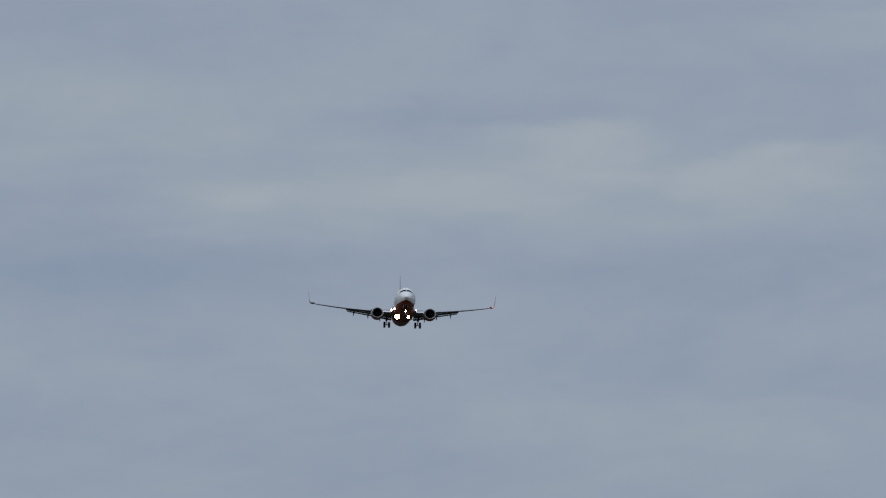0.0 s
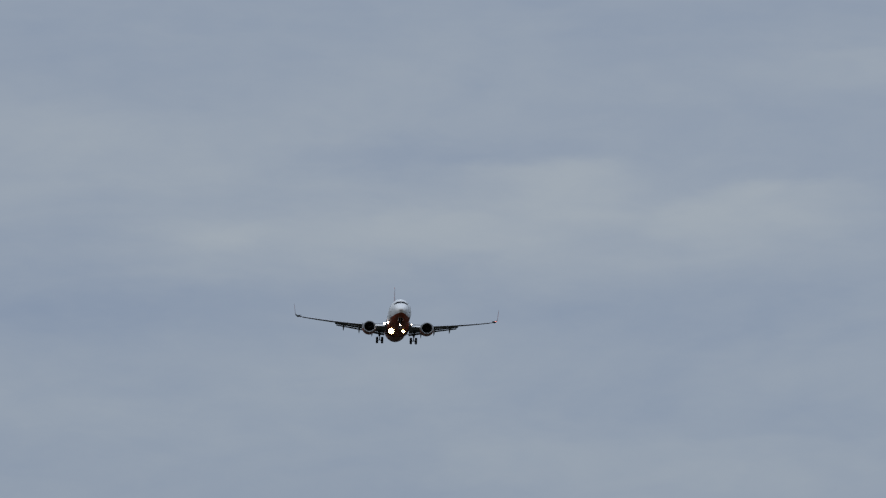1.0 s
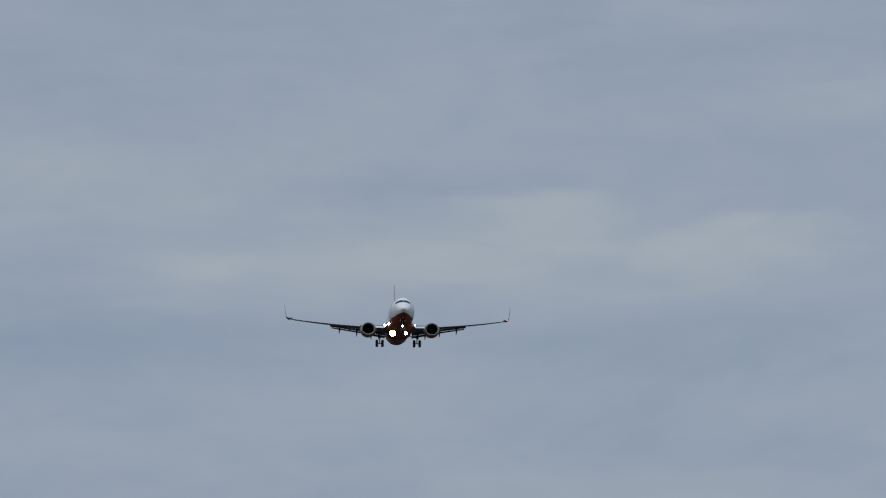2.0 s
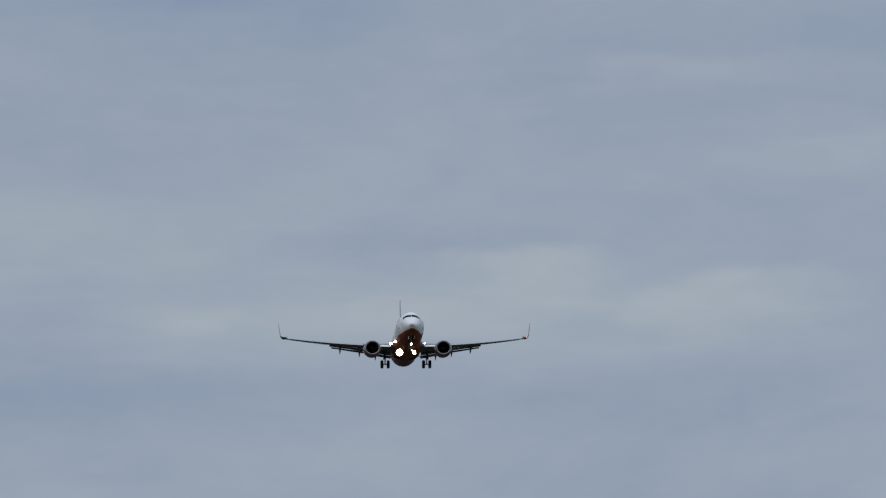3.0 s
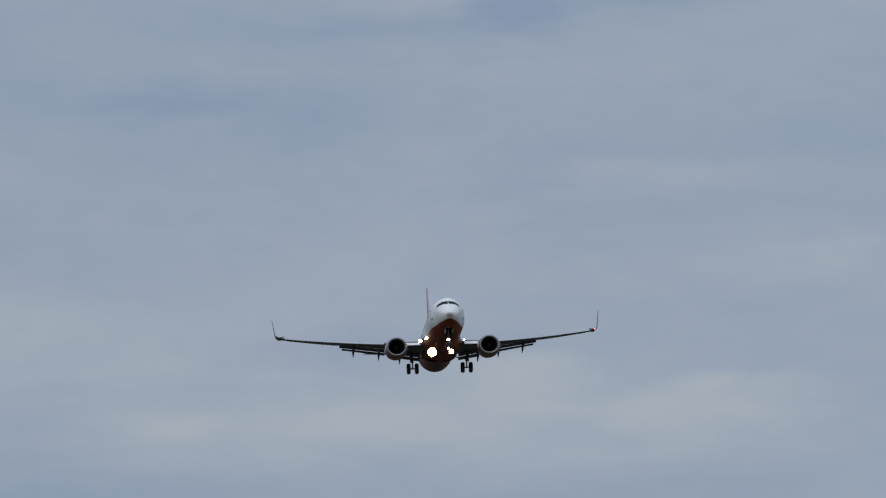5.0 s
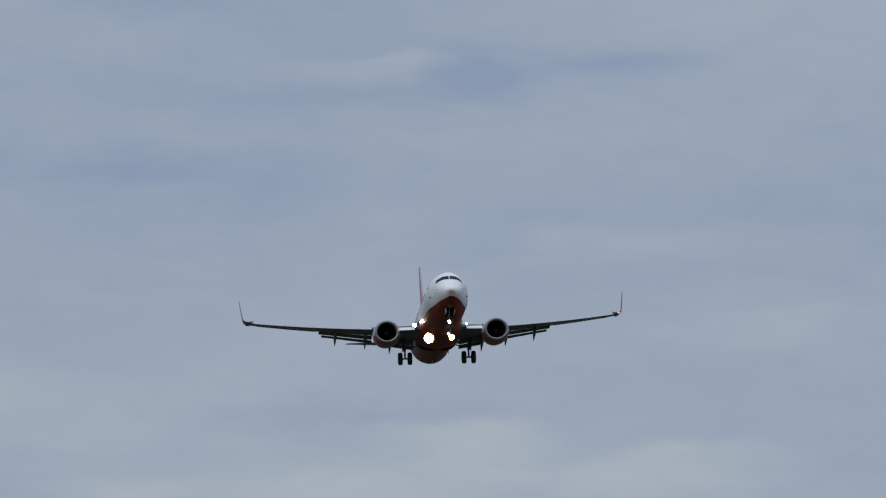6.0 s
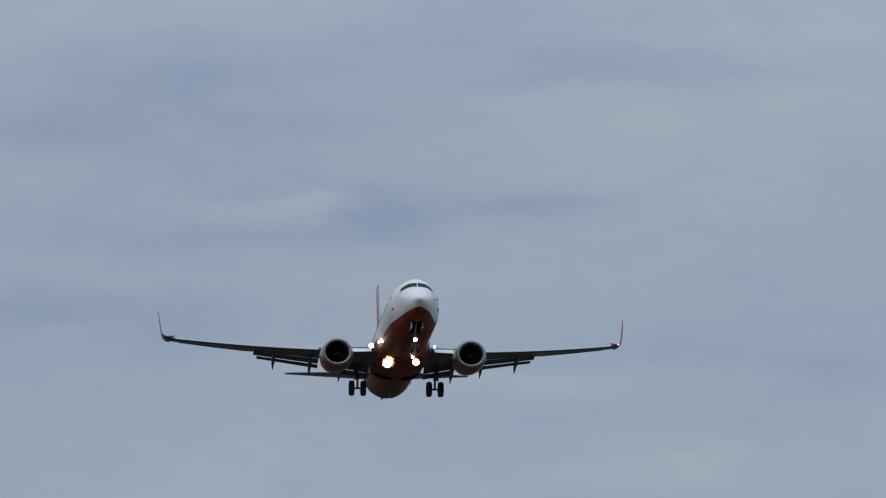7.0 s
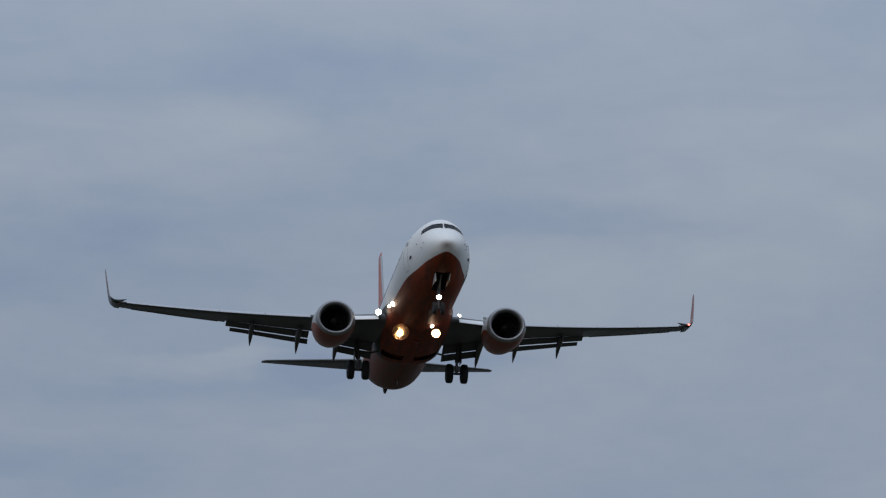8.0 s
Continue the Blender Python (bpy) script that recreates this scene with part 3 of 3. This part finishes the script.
    # canoe fairings of the flap tracks, their tails turned down
    for x in (4.15, 6.35, 9.0):
        rings = []
        size = 0.97 if x < 5 else 0.91 if x < 7 else 0.87
        for f, drop, w, h in ((0.42, 0.28, 0.03, 0.03), (0.54, 0.34, 0.14, 0.16), (0.68, 0.38, 0.18, 0.22), (0.82, 0.44, 0.18, 0.24), (0.96, 0.62, 0.15, 0.22), (1.10, 0.90, 0.10, 0.16), (1.21, 1.20, 0.025, 0.04)):
            c = wing_point(x, f, drop * size, s)
            rings.append([c + Vector((w * math.cos(a), 0, h * math.sin(a))) * size for a in (2 * math.pi * k / 14 for k in range(14))])
        part("flap_fairing", loft(rings), WING, wing, "pointed flap track fairing")
    # aileron on the outer trailing edge and its hinge line
    rings = []
    for x in (10.9, 13.2, 15.9):
        rings.append(foil(wing_point(x, 0.78, 0.02, s) + Vector((0, 0, 0.03)), wing_point(x, 1.012, 0.03, s), (0, 0, 1), 0.10))
    part("aileron", loft(rings), FLAP, wing)
    # spoiler panels lie on the upper side ahead of the flaps
    for x0, x1 in ((2.6, 4.2), (6.2, 7.25), (7.3, 8.35), (8.4, 9.4), (9.45, 10.35)):
        rings = []
        for x in (x0, x1):
            c = wing_te(x) - wing_le(x)
            ring = []
            for f, up in ((0.60, 0.062), (0.70, 0.052), (0.79, 0.036), (0.79, 0.028), (0.70, 0.040), (0.60, 0.048)):
                ring.append(wing_point(x, f, -up * c, s))
            rings.append(ring)
        part("spoiler", loft(rings), FLAP, wing)
    for x in (12.2, 13.8, 15.4, 16.4):
        p = wing_point(x, 1.0, 0.0, s)
        part("static_wick", tube([p, p + Vector((0, 0.22, -0.01))], 0.008, 5), DARK, wing)
    return wing


def build_engine(plane, s):
    c = Vector((s * 4.83, 12.55, -1.70))

    def squash(p, q, along):
        # the cowl is flattened below
        return (p * 1.03, q * (0.90 if q < 0 else 1.0))

    outer = [(0.0, 0.93), (0.03, 0.985), (0.10, 1.03), (0.25, 1.075), (0.6, 1.125), (1.1, 1.155), (1.7, 1.16), (2.4, 1.12), (3.1, 1.03), (3.7, 0.92), (3.95, 0.86)]
    engine = part("engine", lathe(outer[3:], c, squash=squash, n=48), COWL, plane, "white engine cowl with an orange underside")
    lip = [(0.30, 0.80), (0.14, 0.815), (0.05, 0.85), (0.01, 0.89), (0.0, 0.93), (0.03, 0.985), (0.10, 1.03), (0.25, 1.076)]
    part("inlet_lip", lathe(lip, c, squash=squash, n=48), LIP, engine, "polished metal inlet lip")
    part("inlet_duct", lathe([(0.29, 0.80), (0.6, 0.785), (1.15, 0.78)], c, squash=squash, n=48), DARK, engine, "dark inlet duct")
    blade = None
    for k in range(24):
        if blade is None:
            bm, pairs = bmesh.new(), []
            for r, turn, wide in ((0.20, 0.35, 0.10), (0.50, 0.75, 0.12), (0.77, 1.05, 0.13)):
                ax = Vector((0, math.cos(turn), math.sin(turn)))
                pairs.append([bm.verts.new(Vector((r, 0, 0)) + ax * w) for w in (-wide, wide)])
            for p, q in zip(pairs, pairs[1:]):
                bm.faces.new((p[0], p[1], q[1], q[0]))
            bmesh.ops.solidify(bm, geom=bm.faces[:], thickness=0.012)
            ob = blade = part("fan_blade", bm, FAN, engine)
        else:
            ob = new("fan_blade", blade.data)
            ob.parent = engine
        ob.matrix_local = Matrix.Translation(c + Vector((0, 0.98, 0))) @ pose(0, 0, 0, 0, 15 * k, 0)
    part("backing", lathe([(1.16, 0.01), (1.16, 0.79)], c, n=32, squash=squash), DARK, engine)
    part("spinner", lathe([(0.55, 0.01), (0.62, 0.07), (0.75, 0.14), (0.95, 0.22), (1.05, 0.24)], c, n=24, caps=True), FAN, engine)
    part("core_nozzle", lathe([(3.3, 0.72), (3.96, 0.60), (4.6, 0.45), (4.95, 0.36), (4.93, 0.30), (4.2, 0.34)], c, n=32), NOZZLE, engine, "burnt metal core nozzle")
    part("exhaust_plug", lathe([(4.2, 0.26), (4.9, 0.20), (5.4, 0.04)], c, n=24, caps=True), NOZZLE, engine)
    rings = []
    for f, y, z, w in ((0, 13.7, -0.62, 0.05), (0.2, 14.3, -0.62, 0.16), (0.5, 15.3, -0.75, 0.22), (0.8, 16.6, -0.85, 0.22), (1, 18.6, -1.05, 0.06)):
        top = min(-0.42 + 0.02 * f, wing_z(4.83) + 0.35 - 0.35 * f)
        low = z - 0.25 - (0.30 if 0.3 < f < 0.9 else 0.0)
        rings.append([Vector((s * 4.83 + a * w, y, b)) for a, b in ((-1, low), (1, low), (1, top - 0.06), (0.6, top), (-0.6, top), (-1, top - 0.06))])
    part("pylon", loft(rings), WHITE, engine, "white pylon")
    for q in (-1, 1):
        rings = [[(s * 4.83 + q * (1.00 + 0.12 * f) - t, 13.5 + 0.55 * f, -1.08 + 0.18 * f), (s * 4.83 + q * (1.00 + 0.12 * f) + t, 13.5 + 0.55 * f, -1.08 + 0.18 * f),
                  (s * 4.83 + q * (1.00 + 0.12 * f) + t, 14.5 - 0.1 * f, -1.05 + 0.18 * f), (s * 4.83 + q * (1.00 + 0.12 * f) - t, 14.5 - 0.1 * f, -1.05 + 0.18 * f)] for f, t in ((0, 0.02), (1, 0.008))]
        if q == -s:
            part("nacelle_strake", loft(rings), COWL, engine)
    return engine


def wheel(gear, x, y, z, r, w):
    tyre = [(-w * 0.42, r * 0.52), (-w * 0.5, r * 0.66), (-w * 0.49, r * 0.84), (-w * 0.38, r * 0.96), (-w * 0.15, r), (w * 0.15, r), (w * 0.38, r * 0.96), (w * 0.49, r * 0.84), (w * 0.5, r * 0.66), (w * 0.42, r * 0.52)]
    part("tyre", lathe(tyre, (x, y, z), axis="x", n=32), RUBBER, gear, "black tyre")
    hub = [(-w * 0.36, 0.01), (-w * 0.36, r * 0.2), (-w * 0.26, r * 0.45), (-w * 0.40, r * 0.53), (w * 0.40, r * 0.53), (w * 0.26, r * 0.45), (w * 0.36, r * 0.2), (w * 0.36, 0.01)]
    part("wheel_rim", lathe(hub, (x, y, z), axis="x", n=24, caps=True), STEEL, gear)


def build_gear(plane):
    for s in (-1, 1):
        x, y, z = s * 2.86, 19.7, -2.91
        gear = part("main_gear", tube([(x + s * 0.15, y, -1.15), (x + s * 0.05, y, -2.0), (x, y, -2.25)], [0.15, 0.15, 0.13]), STEEL, plane, "main landing gear leg, lowered")
        part("oleo", tube([(x, y, -2.2), (x, y, z)], 0.085), LIP, gear)
        part("axle", tube([(x - 0.5, y, z), (x + 0.5, y, z)], 0.075), STEEL, gear)
        part("side_brace", tube([(x, y, -2.05), (x - s * 1.15, y, -1.75)], 0.06), STEEL, gear)
        part("drag_brace", tube([(x, y, -1.95), (x + s * 0.1, y + 0.9, -1.35)], 0.05), STEEL, gear)
        part("torque_link", tube([(x, y + 0.12, -2.2), (x, y + 0.42, -2.5), (x, y + 0.1, -2.8)], 0.04, 8), STEEL, gear)
        bm = box(bmesh.new(), x + s * 0.20, x + s * 0.24, y - 0.42, y + 0.42, -2.3, -1.25)
        part("gear_door", bm, WING, gear)
        for q in (-1, 1):
            wheel(gear, x + q * 0.43, y, z, 0.565, 0.40)
    gear = part("nose_gear", tube([(0, 3.95, -1.5), (0, 4.0, -2.35)], 0.09), STEEL, plane, "nose landing gear leg, lowered")
    part("oleo", tube([(0, 4.0, -2.3), (0, 4.02, -3.1)], 0.055), STEEL, gear)
    part("axle", tube([(-0.2, 4.02, -3.1), (0.2, 4.02, -3.1)], 0.05), STEEL, gear)
    part("drag_brace", tube([(0, 4.0, -2.2), (0, 2.9, -1.5)], 0.05), STEEL, gear)
    for q in (-1, 1):
        wheel(gear, q * 0.21, 4.02, -3.1, 0.345, 0.20)
    lamp(gear, (0.0, 3.84, -2.54), 0.13, LAMP_SMALL, "taxi_lamp")


def lamp(parent, at, r, mat, name="landing_lamp"):
    """A round lamp facing ahead: a bright lens set in a dark hood."""
    part("lamp_hood", lathe([(0.24, r * 0.5), (0.16, r * 0.95), (-0.04, r * 1.08), (-0.04, r * 1.02), (0.0, r * 1.0)], at, n=20), DARK, parent)
    part(name, lathe([(-0.035, 0.005), (-0.03, r * 0.45), (-0.018, r * 0.8), (0.0, r)], at, n=20, caps=True), mat, parent, "lit warm white lamp")


def beam_lamp(parent, at, rim, focus, bulb):
    """A landing lamp let down from the belly: a small bulb in the focus of a parabolic mirror that throws its beam ahead and down."""
    turn = Matrix.Translation(at) @ pose(0, 0, 0, 8.0, 0, -2.1)
    depth = rim * rim / (4 * focus)
    bowl = [(depth - (rim * k / 12) ** 2 / (4 * focus), max(0.004, rim * k / 12)) for k in range(13)]
    shell = [(0.0, rim), (-0.015, rim + 0.012), (0.0, rim + 0.024)]
    shell += [(y + 0.03, r + 0.024) for y, r in bowl[10::-2]]
    case = part("landing_lamp", lathe(shell, (0, 0, 0), n=32), FAIRING_ORANGE, parent, "lit landing lamp let down below the belly")
    case.matrix_local = turn
    part("reflector", lathe(bowl, (0, 0, 0), n=48), MIRROR, case, "oversized warm mirror bowl standing in for glare")
    bm = bmesh.new()
    bmesh.ops.create_uvsphere(bm, u_segments=14, v_segments=8, radius=bulb, matrix=Matrix.Translation((0, depth - focus, 0)))
    part("bulb", bm, BULB, case, "glowing warm bulb")
    part("lamp_arm", tube([(0, depth + 0.02, 0), (0, depth + 0.25, 0.25), (0, depth + 0.4, 0.6)], 0.05, 8), STEEL, case)


def build_tail(plane):
    rings = []
    for z, a, b, t in ((1.5, 31.8, 36.9, 0.056), (3.0, 33.0, 37.2, 0.058), (5.0, 34.3, 37.55, 0.06), (7.0, 35.6, 37.95, 0.06), (8.5, 36.5, 38.2, 0.058), (8.8, 36.7, 38.2, 0.05)):
        rings.append(foil((0, a, z), (0, b, z), (1, 0, 0), t))
    fin = part("fin", loft(rings), RED, plane, "orange-red tail fin", sharp=60)
    rings = []
    for z, a in ((2.6, 32.66), (5.0, 34.3), (7.0, 35.6), (8.5, 36.5)):
        rings.append([(0.0, a - 0.03, z), (0.045, a + 0.02, z), (0.06, a + 0.08, z), (-0.06, a + 0.08, z), (-0.045, a + 0.02, z)])
    part("leading_edge", loft(rings), SLAT, fin, "bare metal leading edge of the fin")
    rings = []
    for y, z in ((25.4, 1.84), (27.5, 2.05), (29.8, 2.3), (32.6, 2.95)):
        rings.append([(-0.14, y, 1.5), (0.14, y, 1.5), (0.05, y, z - 0.05), (0, y, z), (-0.05, y, z - 0.05)])
    part("dorsal_fillet", loft(rings), RED, fin)
    rings = []
    for z, b in ((2.0, 37.0), (5.0, 37.58), (8.3, 38.18)):
        rings.append(foil((0, b - 1.25 + 0.08 * z, z), (0, b + 0.03, z), (1, 0, 0), 0.13))
    part("rudder", loft(rings), RED, fin)
    for s in (-1, 1):
        rings = []
        for x, a, b in ((0.3, 33.2, 37.25), (1.5, 33.95, 37.5), (3.5, 35.2, 37.95), (5.5, 36.45, 38.4), (6.9, 37.35, 38.7), (7.16, 37.7, 38.75)):
            z = 1.16 + 0.105 * (x - 0.3)
            rings.append(foil((s * x, a, z - 0.12), (s * x, b, z + 0.12 * (b - a) / 4), (0, 0, 1), 0.09))
        tailplane = part("tailplane", loft(rings), WING, plane, "tailplane in grey darkened for shade", sharp=60)
        rings = []
        for x, b in ((1.1, 37.42), (3.5, 37.95), (6.5, 38.6)):
            z = 1.16 + 0.105 * (x - 0.3) + 0.10
            rings.append(foil((s * x, b - 0.85 + 0.05 * x, z - 0.02), (s * x, b + 0.06, z + 0.02), (0, 0, 1), 0.11))
        part("elevator", loft(rings), FLAP, tailplane)


def build_airliner():
    plane = new("airliner")
    plane.empty_display_size = 1.0
    tagged(plane, "white twin-engine airliner with orange belly, wheels and flaps down", "airplane", kind="thing")
    fuselage = build_fuselage(plane)
    for s in (-1, 1):
        wing = build_wing(plane, s)
        build_engine(plane, s)
        lamp(wing, (s * 2.30, 13.92, -0.92), 0.17 if s < 0 else 0.085, LAMP_SMALL if s < 0 else LAMP_DIM)
    # bowls wider than real lamps: their glare is built into the size
    beam_lamp(fuselage, (-1.15, 12.7, -2.32), 0.45, 0.13, 0.020)
    beam_lamp(fuselage, (0.85, 12.7, -2.32), 0.23, 0.11, 0.034)
    lamp(fuselage, (-1.70, 11.6, -1.00), 0.14, LAMP_SMALL, "turnoff_lamp")
    lamp(fuselage, (-1.86, 12.4, -0.95), 0.07, LAMP_SMALL, "turnoff_lamp")
    lamp(fuselage, (0.50, 11.6, -2.20), 0.09, LAMP_SMALL, "turnoff_lamp")
    build_gear(plane)
    build_tail(plane)
    return plane


airliner = build_airliner()


def motions():
    walk(airliner, [
        (0.0, pose(27.00, 754.81, 90.36, -1.53, 1.21, 0.06)),
        (0.5, pose(27.05, 721.49, 88.66, -1.45, 1.25, 0.00)),
        (1.0, pose(27.08, 688.11, 86.96, -1.40, 1.54, -0.10)),
        (1.5, pose(27.07, 654.68, 85.25, -1.10, 1.04, -0.14)),
        (3.0, pose(26.85, 554.07, 80.06, -1.06, -0.46, -0.21)),
        (3.5, pose(26.72, 520.43, 78.31, -1.06, -0.43, -0.22)),
        (4.0, pose(26.56, 486.73, 76.55, -0.71, -0.57, -0.21)),
        (4.5, pose(26.36, 452.99, 74.78, -0.49, -1.30, -0.19)),
        (5.8, pose(25.70, 365.00, 70.13, -0.15, -2.95, -0.08)),
        (6.0, pose(25.58, 351.43, 69.41, -0.09, -2.26, -0.05)),
        (6.5, pose(25.26, 317.48, 67.60, -0.13, -1.14, 0.02)),
        (7.0, pose(24.91, 283.47, 65.78, 0.13, -0.12, 0.10)),
        (7.5, pose(24.52, 249.41, 63.96, 0.19, 0.57, 0.20)),
        (8.0, pose(24.10, 215.29, 62.12, 0.24, 0.80, 0.32)),
    ])


motions()
